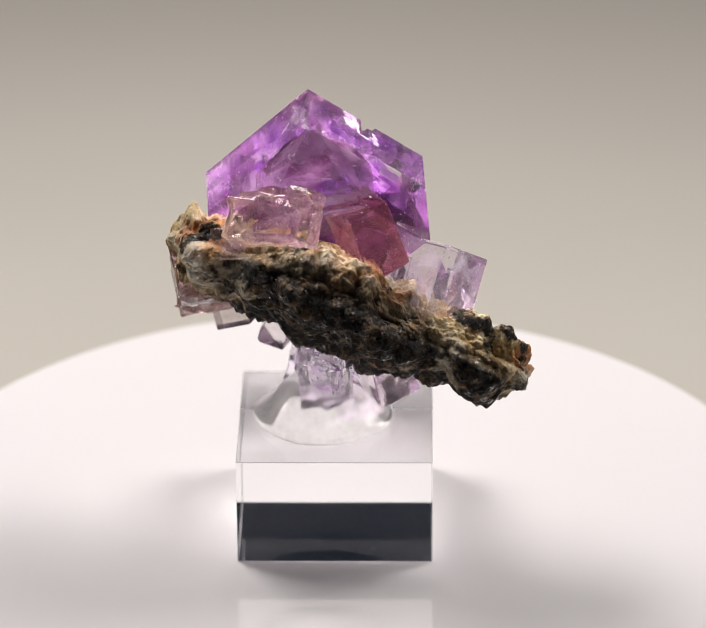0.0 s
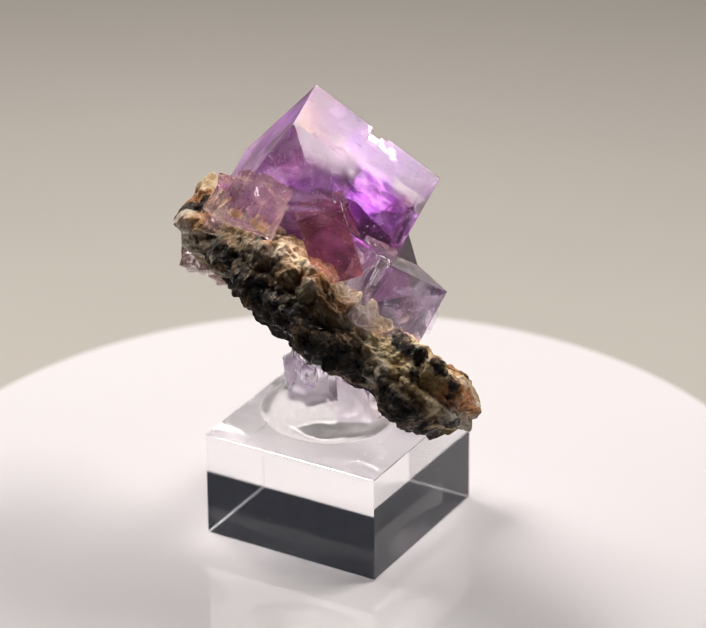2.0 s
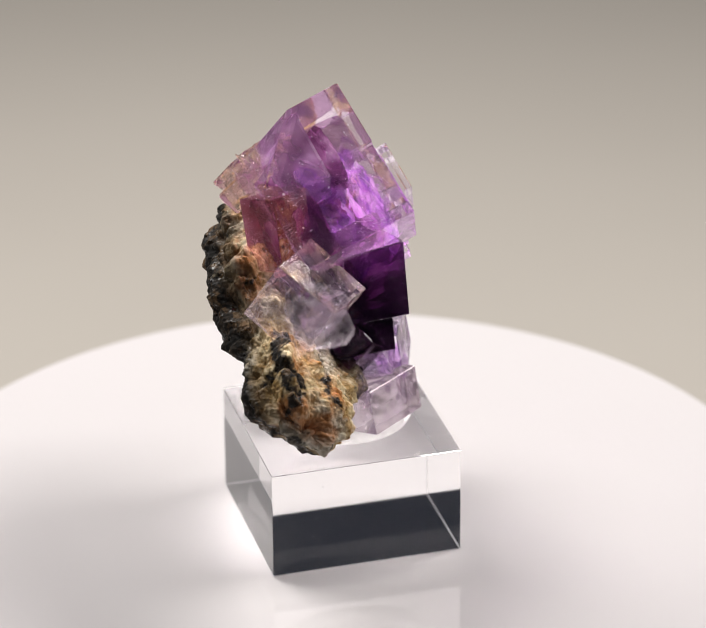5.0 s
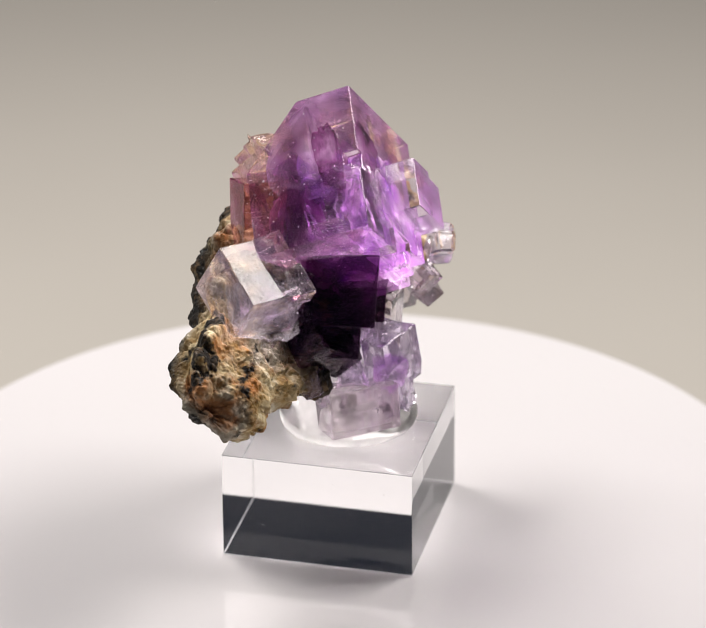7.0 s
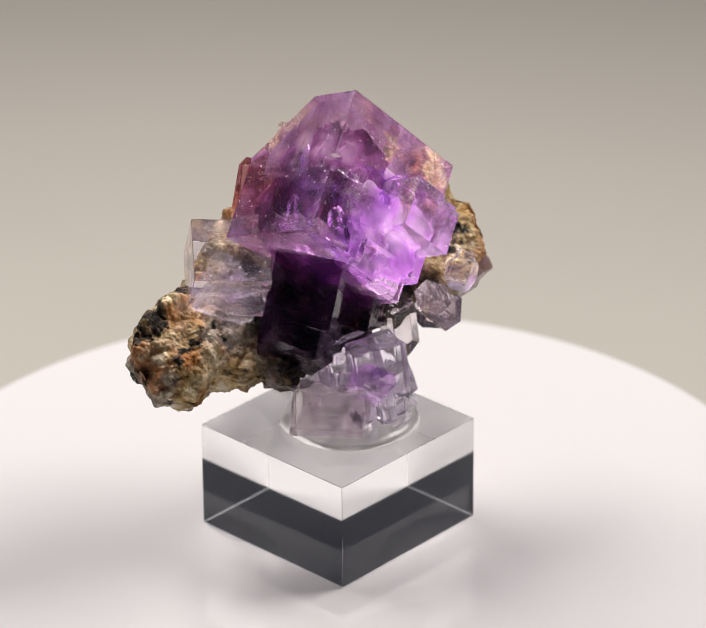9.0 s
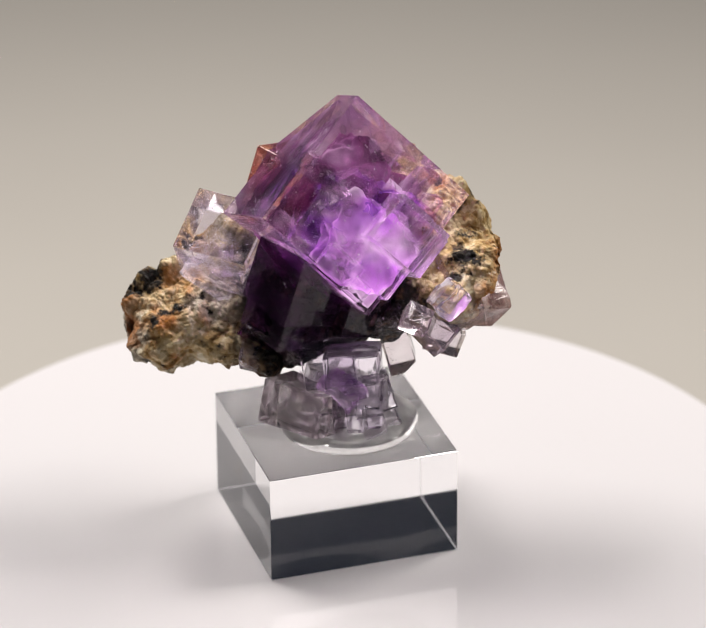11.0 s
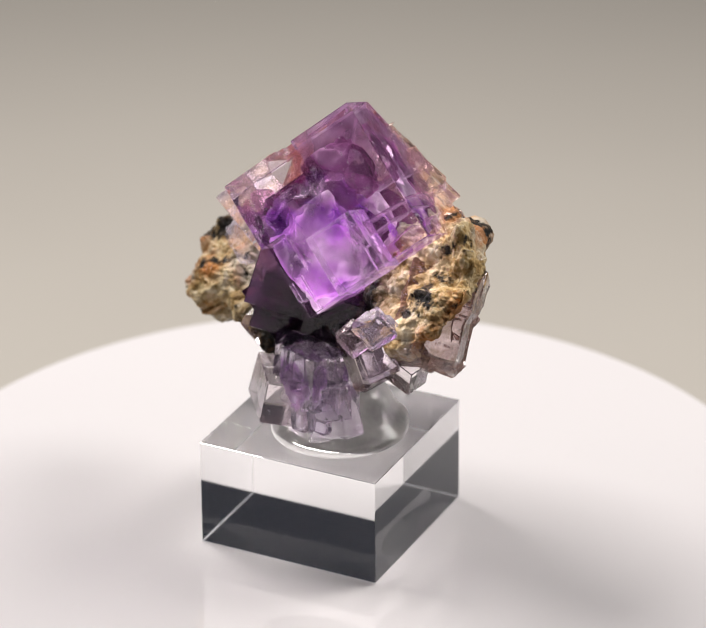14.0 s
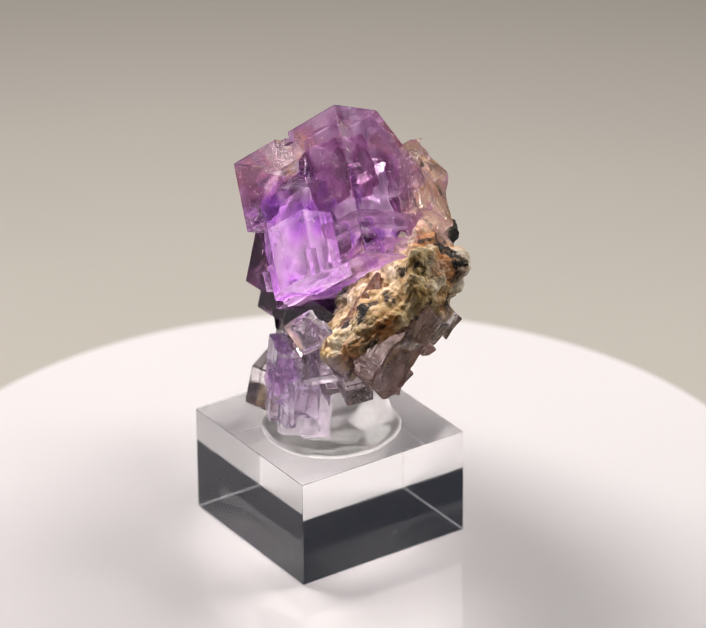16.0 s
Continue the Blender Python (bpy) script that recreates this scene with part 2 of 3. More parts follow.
# ---- builders ----
def mesh_of(name, bm, material, smooth=False):
    bmesh.ops.recalc_face_normals(bm, faces=bm.faces)
    if all(e.is_manifold for e in bm.edges) and bm.calc_volume(signed=True) < 0:
        bmesh.ops.reverse_faces(bm, faces=bm.faces)
    me = bpy.data.meshes.new(name)
    bm.to_mesh(me)
    bm.free()
    me.materials.append(material)
    if smooth:
        me.polygons.foreach_set("use_smooth", [True] * len(me.polygons))
    return me


def part(name, bm, material, parent, label="", smooth=False):
    """One mesh object under a thing or a part."""
    ob = new(name, mesh_of(name, bm, material, smooth))
    ob.parent = parent
    ob.visible_shadow = material not in SEE_THROUGH  # clear crystal lets the light in
    return tagged(ob, label) if label else ob


def lathe(profile, steps=96, centre=(0, 0), wobble=0.0, seed=0.0):
    """A closed solid of revolution from (radius, height) pairs."""
    bm = bmesh.new()
    rings = []
    for r, z in profile:
        ring = []
        for i in range(steps):
            a = 2 * math.pi * i / steps
            k = r * (1 + wobble * noise.noise((math.cos(a) * 1.3 + seed, math.sin(a) * 1.3, z * 90)))
            ring.append(bm.verts.new((centre[0] + k * math.cos(a), centre[1] + k * math.sin(a), z)))
        rings.append(ring)
    for lo, hi in zip(rings, rings[1:]):
        for i in range(steps):
            j = (i + 1) % steps
            bm.faces.new((lo[i], lo[j], hi[j], hi[i]))
    bm.faces.new(rings[0][::-1])
    bm.faces.new(rings[-1])
    return bm


def block(sx, sy, z0, z1, cx=0, cy=0, bevel=0.0003, segments=2):
    bm = bmesh.new()
    bmesh.ops.create_cube(bm, size=1, matrix=Matrix.Translation((cx, cy, (z0 + z1) / 2)) @ Matrix.Diagonal((sx, sy, z1 - z0, 1)))
    if bevel:
        bmesh.ops.bevel(bm, geom=bm.edges[:], offset=bevel, segments=segments, affect="EDGES", profile=0.5)
    return bm


def axes(v1, v2, v3=None):
    """Unit axes near the three given directions; the third is the normal of the others on the side of v3."""
    a = Vector(v1).normalized()
    b = Vector(v2)
    b = (b - a * b.dot(a)).normalized()
    c = a.cross(b)
    if v3 is not None and c.dot(Vector(v3)) < 0:
        c = -c
    return a, b, c


def crystal(corner, frame3, sizes, missing=(), cuts=(), bevel=0.12, jitter=0.0, seed=1):
    """A cubic crystal in millimetres: from a corner along three axes; missing: boxes (a0, a1, b0, b1, c0, c1) broken or grown out of it;
    cuts: planes (point, normal) in its own axes, beyond which it is cut off."""
    rnd = random.Random(seed)
    a, b, c = frame3
    grid = []
    for i, s in enumerate(sizes):
        marks = {0.0, float(s)}
        for box in missing:
            marks |= {min(max(box[2 * i], 0.0), s), min(max(box[2 * i + 1], 0.0), s)}
        grid.append(sorted(marks))

    def solid(i, j, k):
        if min(i, j, k) < 0 or i >= len(grid[0]) - 1 or j >= len(grid[1]) - 1 or k >= len(grid[2]) - 1:
            return False
        mid = [(g[n] + g[n + 1]) / 2 for g, n in zip(grid, (i, j, k))]
        return not any(all(q[2 * n] < mid[n] < q[2 * n + 1] for n in range(3)) for q in missing)

    bm = bmesh.new()
    made = {}

    def vert(key):
        if key not in made:
            made[key] = bm.verts.new([grid[n][key[n]] for n in range(3)])
        return made[key]

    for i in range(len(grid[0]) - 1):
        for j in range(len(grid[1]) - 1):
            for k in range(len(grid[2]) - 1):
                if not solid(i, j, k):
                    continue
                here = (i, j, k)
                for n in range(3):
                    u, v = (n + 1) % 3, (n + 2) % 3
                    for step in (0, 1):
                        other = list(here)
                        other[n] += 1 if step else -1
                        if solid(*other):
                            continue
                        quad = []
                        for du, dv in ((0, 0), (1, 0), (1, 1), (0, 1)):
                            q = list(here)
                            q[n] += step
                            q[u] += du
                            q[v] += dv
                            quad.append(vert(tuple(q)))
                        bm.faces.new(quad if step else quad[::-1])
    bmesh.ops.dissolve_limit(bm, angle_limit=0.01, verts=bm.verts[:], edges=bm.edges[:])
    for point, normal in cuts:
        cut = bmesh.ops.bisect_plane(bm, geom=bm.verts[:] + bm.edges[:] + bm.faces[:], plane_co=point, plane_no=normal, clear_outer=True)
        rim = [e for e in cut["geom_cut"] if isinstance(e, bmesh.types.BMEdge)]
        if rim:
            bmesh.ops.holes_fill(bm, edges=rim)
    for v in bm.verts:
        v.co += Vector([rnd.uniform(-jitter, jitter) for _ in range(3)])
    if bevel:
        bmesh.ops.bevel(bm, geom=bm.edges[:], offset=bevel, segments=1, affect="EDGES")
    m = Matrix((a, b, c)).transposed()
    o = Vector(corner)
    for v in bm.verts:
        v.co = (o + m @ v.co) * 0.001
    return bm


def curve_at(stops, x):
    """Smooth value at x of a few (x, y) stops."""
    if x <= stops[0][0]:
        return stops[0][1]
    for (x0, y0), (x1, y1) in zip(stops, stops[1:]):
        if x <= x1:
            k = (x - x0) / (x1 - x0)
            return y0 + (y1 - y0) * k * k * (3 - 2 * k)
    return stops[-1][1]


def cloud_mesh(where, size, seed, lumps=1.0):
    """A soft lump of colour, in the axes of the large crystal."""
    bm = bmesh.new()
    bmesh.ops.create_icosphere(bm, subdivisions=5, radius=1)
    for v in bm.verts:
        k = 0.95 + lumps * (0.35 * noise.noise(v.co * 1.3 + Vector((seed * 7, 0, 0))) + 0.2 * noise.noise(v.co * 3.1) + 0.1 * noise.noise(v.co * 7))
        top = max(abs(c) for c in v.co)
        k = min(k / (0.55 + 0.45 * top), 1.0 / top)
        q = v.co * k
        v.co = (Vector(where) + MAIN[0] * q.x * size[0] + MAIN[1] * q.y * size[1] + MAIN[2] * q.z * size[2]) * 0.001
    return bm


def flaw_mesh(spot, rnd, scale=1.0):
    """A small curved fracture sheet, with a ragged outline."""
    bm = bmesh.new()
    u, v, w = axes([rnd.gauss(0, 1) for _ in range(3)], [rnd.gauss(0, 1) for _ in range(3)])
    lu, lv, bend, ph = rnd.uniform(2, 5.5) * scale, rnd.uniform(0.5, 2.2) * scale, rnd.uniform(0.2, 0.8) * scale, rnd.uniform(0, 9)
    rows = []
    for i in range(13):
        row = []
        for j in range(7):
            x, y = i / 6 - 1, j / 3 - 1
            r = math.sqrt(max(0.02, 1 - x * x)) * (1 + 0.35 * noise.noise((x * 2 + ph, y, ph)))
            h = bend * (x * x + 0.5 * noise.noise((x * 1.5 + ph, y * 1.5, 3)))
            row.append(bm.verts.new((spot + u * x * lu + v * y * r * lv + w * h) * 0.001))
        rows.append(row)
    for a, b in zip(rows, rows[1:]):
        for j in range(6):
            bm.faces.new((a[j], a[j + 1], b[j + 1], b[j]))
    return bm


def facet_glint_mesh(spot, rnd):
    """A flat, straight-edged sheet on one of the crystal's octahedral planes, added to imitate a bright facet of inner
    refraction.
    """
    bm = bmesh.new()
    n = MAIN[0] * rnd.choice((-1, 1)) + MAIN[1] * rnd.choice((-1, 1)) + MAIN[2]
    w, u, v = axes(n, MAIN[rnd.randrange(3)])
    lu, lv, lean = rnd.uniform(1.2, 4.0), rnd.uniform(0.4, 1.6), rnd.uniform(-0.6, 0.6)
    rim = [bm.verts.new((spot + u * (x * lu + y * lean * lu) + v * y * lv) * 0.001) for x, y in ((-1, -1), (0.7, -1), (1, -0.3), (0.9, 1), (-0.6, 1), (-1, 0.4))]
    bm.faces.new(rim)
    return bm


ROCK_O = Vector((3, -8, 45))
ROCK_D, ROCK_N, ROCK_W = Vector((0.9254, -0.2541, -0.2811)), Vector((0.3785, 0.6543, 0.6547)), Vector((-0.0176, 0.7123, -0.7017))


def rock_mesh(nu=430, nv=350):
    """The rough plate of matrix: its own long axis, width and thickness, broken and grainy."""
    low = [(-31, -3), (-27, -7.5), (-20, -9), (-8, -12.8), (2, -13), (9, -9.8), (17, -6.3), (24, -5.2), (30, -3)]
    high = [(-32, 16), (-25, 17.5), (-12, 15.5), (3, 15.5), (11, 16.5), (16, 13.2), (20, 11.0), (26, 12.6), (30, 10)]
    top = [(-31, 4.5), (-20, 5), (-8, 2.5), (4, 2), (14, 3.6), (22, 5.0), (30, 4.2)]
    bot = [(-31, -4.5), (-24, -7.5), (-10, -8.5), (6, -8), (16, -6.5), (25, -7), (30, -4)]
    brow = [(-31, -1.0), (-20, -0.6), (-13, 0.8), (-5, 3.4), (2, 3.2), (8, 1.6), (14, -0.4), (20, -0.6), (30, -0.2)]
    keel = [(-31, 0.0), (-12, 0.6), (-3, -0.4), (6, -1.6), (12, -1.0), (18, 0.0), (30, 0.0)]
    # even steps round the rounded-box section
    dense = []
    for j in range(4000):
        a = 2 * math.pi * j / 4000
        ca, sa = math.cos(a), math.sin(a)
        dense.append((math.copysign(abs(ca) ** 0.5, ca), math.copysign(abs(sa) ** 0.5, sa)))
    run = [0.0]
    for p, q in zip(dense, dense[1:] + dense[:1]):
        run.append(run[-1] + math.hypot(10.5 * (q[0] - p[0]), 6.0 * (q[1] - p[1])))
    section, at = [], 0
    for j in range(nv):
        while run[at + 1] < run[-1] * j / nv:
            at += 1
        section.append(dense[at])
    bm = bmesh.new()
    rings = []
    for i in range(nu + 1):
        s = -1 + 2 * i / nu
        x = -0.1 + 32.0 * math.copysign(1 - (1 - abs(s)) ** 1.25, s)
        shrink = max(0.0, 1 - abs(s) ** 9) ** 0.5
        w0, w1, h1, h0 = (curve_at(c, x) for c in (low, high, top, bot))
        ring = []
        for cw, ch in section:
            size = math.hypot(cw, ch)
            ca, sa = cw / size, ch / size
            w = (w0 + w1) / 2 + (w1 - w0) / 2 * cw * shrink
            # the crystal side dips towards the low edge
            h = (h0 + h1) / 2 + (h1 - h0) / 2 * ch * shrink + (curve_at(brow, x) * (1 + ch) / 2 + curve_at(keel, x) * (1 - ch) / 2) * (1 - (w - w0) / (w1 - w0))
            h += (3.0 + 3.8 * min(1.0, max(0.0, (-6 - x) / 10))) * max(0.0, (w - 2) / 14) * (1 - ch) / 2
            p = ROCK_O + ROCK_D * x + ROCK_W * w + ROCK_N * h
            out = (ROCK_W * ca * 0.6 + ROCK_N * sa + ROCK_D * s ** 9).normalized()
            q = p
            layer = Vector((q.dot(ROCK_D) * 0.10, q.dot(ROCK_W) * 0.16, q.dot(ROCK_N) * 0.7))
            f = noise.voronoi(q * 0.42)[0]
            g = noise.voronoi(q * 1.15)[0]
            c = noise.voronoi(q * 0.2 + Vector((3.1, 0.4, 1.7)))[0]
            d = (1.5 * noise.noise(q * 0.15) + 0.8 * noise.noise(layer) + 1.5 * (0.45 - c[0]) + 1.0 * min(0.5, c[1] - c[0]) + 0.9 * (0.35 - f[0]) + 0.42 * (0.3 - g[0])
                 + 0.5 * noise.noise(q * 0.6) + 0.15 * (0.4 - abs(noise.noise(q * 1.3))) + 0.10 * noise.noise(q * 1.9) + 0.04 * noise.noise(q * 3.1))
            d -= 3.6 * math.exp(-(p - Vector((31.5, -12.0, 34.5))).length_squared / 6.0) + 2.2 * math.exp(-(p - Vector((12.0, -19.0, 48.5))).length_squared / 14.0)
            ring.append(bm.verts.new((p + out * d) * 0.001))
        rings.append(ring)
    for lo, hi in zip(rings, rings[1:]):
        for j in range(nv):
            k = (j + 1) % nv
            bm.faces.new((lo[j], lo[k], hi[k], hi[j]))
    bm.faces.new(rings[0][::-1])
    bm.faces.new(rings[-1])
    return bm


# ---- setting ----
def build_table():
    bm = bmesh.new()
    bmesh.ops.create_grid(bm, x_segments=2, y_segments=2, size=2.0)
    bmesh.ops.translate(bm, verts=bm.verts, vec=(0, 0, -0.022))
    ob = new("ground", mesh_of("ground", bm, PAPER))
    return tagged(ob, "plain warm grey paper sheet under the turntable", "backdrop", kind="structure")


def build_turntable():
    root = tagged(new("turntable"), "round glossy white plastic display turntable, slowly turning", "turntable")
    R = 0.0765
    part("platter", lathe([(R - 0.0012, -0.0042), (R - 0.0002, -0.0036), (R, -0.0028), (R, -0.0012), (R - 0.0003, -0.0005), (R - 0.0012, 0.0)], 160), DISC, root)
    part("foot", lathe([(0.060, -0.022), (0.062, -0.021), (0.062, -0.0046), (0.061, -0.0043)], 128), DISC, root)
    return root


# ---- things ----
def block_with_seat(half_x, half_y, z0, z1, cx, cy, seat, steps=96):
    """A square block whose top is open over a round seat (x, y, radius), where the gel joins it."""
    bm = bmesh.new()
    sx, sy, r = seat
    inner, outer = [], []
    for i in range(steps):
        a = 2 * math.pi * i / steps
        dx, dy = math.cos(a), math.sin(a)
        inner.append(bm.verts.new((sx + r * dx, sy + r * dy, z1)))
        kx = ((cx + math.copysign(half_x, dx)) - sx) / dx if abs(dx) > 1e-9 else 1e9
        ky = ((cy + math.copysign(half_y, dy)) - sy) / dy if abs(dy) > 1e-9 else 1e9
        k = min(kx, ky)
        outer.append([sx + k * dx, sy + k * dy])
    for qx, qy in ((1, 1), (-1, 1), (-1, -1), (1, -1)):
        x, y = cx + qx * half_x, cy + qy * half_y
        k = min(range(steps), key=lambda n: math.hypot(outer[n][0] - x, outer[n][1] - y))
        # a small chamfer along the upright edge
        ahead = (-qx, 0) if qx * qy > 0 else (0, -qy)
        back = (0, -qy) if qx * qy > 0 else (-qx, 0)
        outer[k][:] = [x + back[0] * 0.00005, y + back[1] * 0.00005]
        outer[(k + 1) % steps][:] = [x + ahead[0] * 0.00005, y + ahead[1] * 0.00005]
    def loop(inset, z):
        return [bm.verts.new((cx + (x - cx) * (1 - inset / half_x), cy + (y - cy) * (1 - inset / half_y), z)) for x, y in outer]

    b = 0.00005
    loops = [inner, loop(b, z1), loop(0, z1 - b), loop(0, z0 + b), loop(b, z0)]
    for lo, hi in zip(loops, loops[1:]):
        for i in range(steps):
            j = (i + 1) % steps
            bm.faces.new((lo[i], hi[i], hi[j], lo[j]))
    bm.faces.new(loops[-1][::-1])
    return bm


def gel_mesh(profile, seat, lean, steps=96):
    """The gel: open below, climbing and leaning from its round seat."""
    bm = bmesh.new()
    rings = []
    z0 = profile[0][1]
    for n, (r, z) in enumerate(profile):
        ring = []
        k = (z - z0) / (profile[-1][1] - z0)
        for i in range(steps):
            a = 2 * math.pi * i / steps
            g = r * (1 + min(1.0, n * 0.35) * 0.13 * noise.noise((math.cos(a) * 1.4 + 5, math.sin(a) * 1.4, z * 160)))
            ring.append(bm.verts.new((seat[0] + lean[0] * k + g * math.cos(a), seat[1] + lean[1] * k + g * math.sin(a), z)))
        rings.append(ring)
    for lo, hi in zip(rings, rings[1:]):
        for i in range(steps):
            j = (i + 1) % steps
            bm.faces.new((lo[i], lo[j], hi[j], hi[i]))
    bm.faces.new(rings[-1])
    return bm


def sliver(bm, where, along, across, length, width):
    """A hair-thin raised fleck."""
    a, c = along.normalized() * length / 2, across.normalized() * width / 2
    n = a.cross(c).normalized() * 0.00001
    lo = [bm.verts.new(where + q) for q in (-a, c, a, -c)]
    hi = [bm.verts.new(where + q + n) for q in (-a * 0.8, c * 0.8, a * 0.8, -c * 0.8)]
    bm.faces.new(lo[::-1])
    bm.faces.new(hi)
    for i in range(4):
        j = (i + 1) % 4
        bm.faces.new((lo[i], lo[j], hi[j], hi[i]))


def build_base():
    root = tagged(new("display_base"), "clear square acrylic block with polished edges on the turntable", "display stand")
    seat = (-0.0018, 0.0019, 0.0112)
    part("block", block_with_seat(0.016, 0.01595, 0.0001, 0.01871, 0.00023, 0.00095, seat), ACRYLIC, root)
    rnd = random.Random(21)
    for side in range(4):
        turn = Matrix.Rotation(side * math.pi / 2, 3, "Z")
        # thin pale bar just inside the block, painted glint of its lower edge
        bm = block(0.0317, 0.00006, 0.00016, 0.00022, 0, -0.01588, 0)
        bmesh.ops.transform(bm, matrix=Matrix.Translation((0.00023, 0.00095, 0)) @ turn.to_4x4(), verts=bm.verts)
        part("edge_glint", bm, CHALK, root, "pale bar painting the bright line of the lower edge")
        bm = bmesh.new()
        for n in range(9):
            x, z = rnd.uniform(-0.013, 0.013), rnd.uniform(0.002, 0.0105)
            a = rnd.gauss(0, 0.6)
            sliver(bm, turn @ Vector((x, -0.01602, z)) + Vector((0.00023, 0.00095, 0)), turn @ Vector((math.cos(a), 0, math.sin(a))), turn @ Vector((-math.sin(a), 0, math.cos(a))),
                   rnd.choice((0.0002, 0.0003, 0.0005, 0.0011)), rnd.uniform(0.00005, 0.00011))
        part("scratch", bm, CHALK, root, "fine pale scratches and specks on the polished side")
    gel = gel_mesh([(0.0112, 0.01871), (0.0114, 0.0190), (0.0114, 0.0194), (0.0111, 0.0199), (0.0104, 0.0204), (0.0096, 0.0209), (0.0088, 0.0216), (0.0081, 0.0226), (0.0074, 0.0238), (0.0065, 0.0250), (0.0050, 0.0260), (0.0024, 0.0265)],
                   seat, (-0.0006, -0.0025))
    part("mounting_gel", gel, GLUE, root, "lump of clear mounting gel under the specimen", smooth=True)
    return root


MAIN = axes((0.732, 0.300, -0.612), (0.06, -0.93, -0.365), (-0.678, 0.161, -0.717))


def build_specimen():
    root = tagged(new("mineral_specimen"), "purple fluorite crystals on dark crusted rock above a clear base", "mineral specimen")
    part("matrix_rock", rock_mesh(), ROCK, root, "rough dark schist with ochre and rust crust")
    big = crystal((-3.78, 1.97, 77.68), MAIN, (25.2, 19.5, 25.1),
                  missing=[(11.6, 13.6, -1, 2.6, -1, 1.6), (13.6, 14.6, -1, 1.4, -1, 0.8), (20.5, 30, -1, 3.0, 12, 19), (22, 30, -1, 3.0, 19, 30)],
                  cuts=[((0, 9.2, 0), (-1, 1, -0.77))], bevel=0.16, seed=2)
    part("large_crystal", big, VIOLET, root, "large transparent violet fluorite cube")
    for n, (where, size) in enumerate((((-2.6, 2.2, 54.8), (9.5, 6.0, 9.5)), ((-1.0, -0.5, 54.0), (6.0, 4.0, 6.0)))):
        part("colour_or_light_zone", cloud_mesh(where, size, n), CORE, root, "deep violet colour zone inside the crystal", smooth=True)
    # added dark lump: hides rock left unshadowed and gives the root its shade
    part("colour_or_light_zone", cloud_mesh((-2.3, -4.2, 52.6), (11.2, 3.6, 11.2), 3), WINE_SHADE, root, "dark wine-coloured lump added for shade at the crystal's root", smooth=True)
    tip = Vector((-3.78, 1.97, 77.68))
    # two added sheets cover rock that shows too bright without the crystal's shadow
    part("colour_or_light_zone", crystal(tip + MAIN[0] * 3 + MAIN[1] * 5.5 + MAIN[2] * 21.6, MAIN, (20.5, 11.5, 2.4), missing=[(-1, 5, 8, 20, -1, 9)], bevel=0.5, jitter=0.7, seed=3), HAZE, root, "lavender sheet added to hide the unshadowed rock behind")
    part("colour_or_light_zone", crystal(tip + MAIN[0] * 21.6 + MAIN[1] * 5.5 + MAIN[2] * 3, MAIN, (2.4, 11.5, 18.0), missing=[(-1, 9, 8, 20, -1, 5)], bevel=0.5, jitter=0.7, seed=4), HAZE, root, "lavender sheet added to hide the unshadowed rock behind")
    # added dark sheet in place of the shadow the crystal doesn't cast below
    part("colour_or_light_zone", crystal(tip + MAIN[0] * 2.0 + MAIN[1] * 13.0 + MAIN[2] * 8.0, MAIN, (19, 3.0, 13), missing=[(-1, 5, -1, 9, -1, 4)], bevel=0.5, jitter=0.7, seed=6), WINE, root, "wine-coloured sheet added for the shade under the crystal")
    part("colour_or_light_zone", cloud_mesh((17.0, -6.8, 46.2), (4.8, 4.3, 4.8), 6), FROST, root, "frosted inclusion in the clear cube", smooth=True)
    # added body: dims the brightly lit rock refracted through the tip
    part("colour_or_light_zone", crystal(tip + MAIN[0] * 0.7 + MAIN[1] * 8.5 + MAIN[2] * 0.7, MAIN, (13, 8.0, 13), cuts=[((0, -0.5, 0), (-1, 1, -0.77))], bevel=0.5, jitter=0.5, seed=7), MAUVE, root, "mauve body added under the tip to dim light from behind")
    # added sheet: blocks white disc light seen through the upper face
    part("colour_or_light_zone", crystal(tip + MAIN[0] * 0.7 + MAIN[1] * 0.7 + MAIN[2] * 17.5, MAIN, (12.5, 15.0, 2.0), missing=[(9, 30, -1, 4, -1, 9), (-1, 3, 11, 30, -1, 9)], bevel=0.4, jitter=0.5, seed=12), MAUVE, root, "mauve sheet added deep in the crystal against disc light")
    part("colour_or_light_zone", cloud_mesh(tip + MAIN[0] * 8.5 + MAIN[1] * 7.0 + MAIN[2] * 8.5, (5.5, 1.8, 5.5), 12, 0.9), WINE, root, "wine-coloured cloud under the crystal's tip", smooth=True)
    part("colour_or_light_zone", cloud_mesh((1.4, 9.4, 29.5), (2.6, 2.4, 3.6), 14), CORE, root, "violet heart of a small cube", smooth=True)
    # pale lump placed low in the crystal to imitate transmitted light
    part("colour_or_light_zone", cloud_mesh(tip + MAIN[0] * 17.0 + MAIN[1] * 4.2 + MAIN[2] * 17.0, (7.6, 2.4, 7.6), 9, 1.0), GLOW, root, "bright violet lump painting the lamplight glow inside the crystal", smooth=True)
    rnd = random.Random(11)
    # added glossy sheets that stand for bright refracted facets
    for n in range(15):
        spot = tip + MAIN[0] * rnd.uniform(6, 21) + MAIN[1] * rnd.uniform(2, 9) + MAIN[2] * rnd.uniform(6, 21)
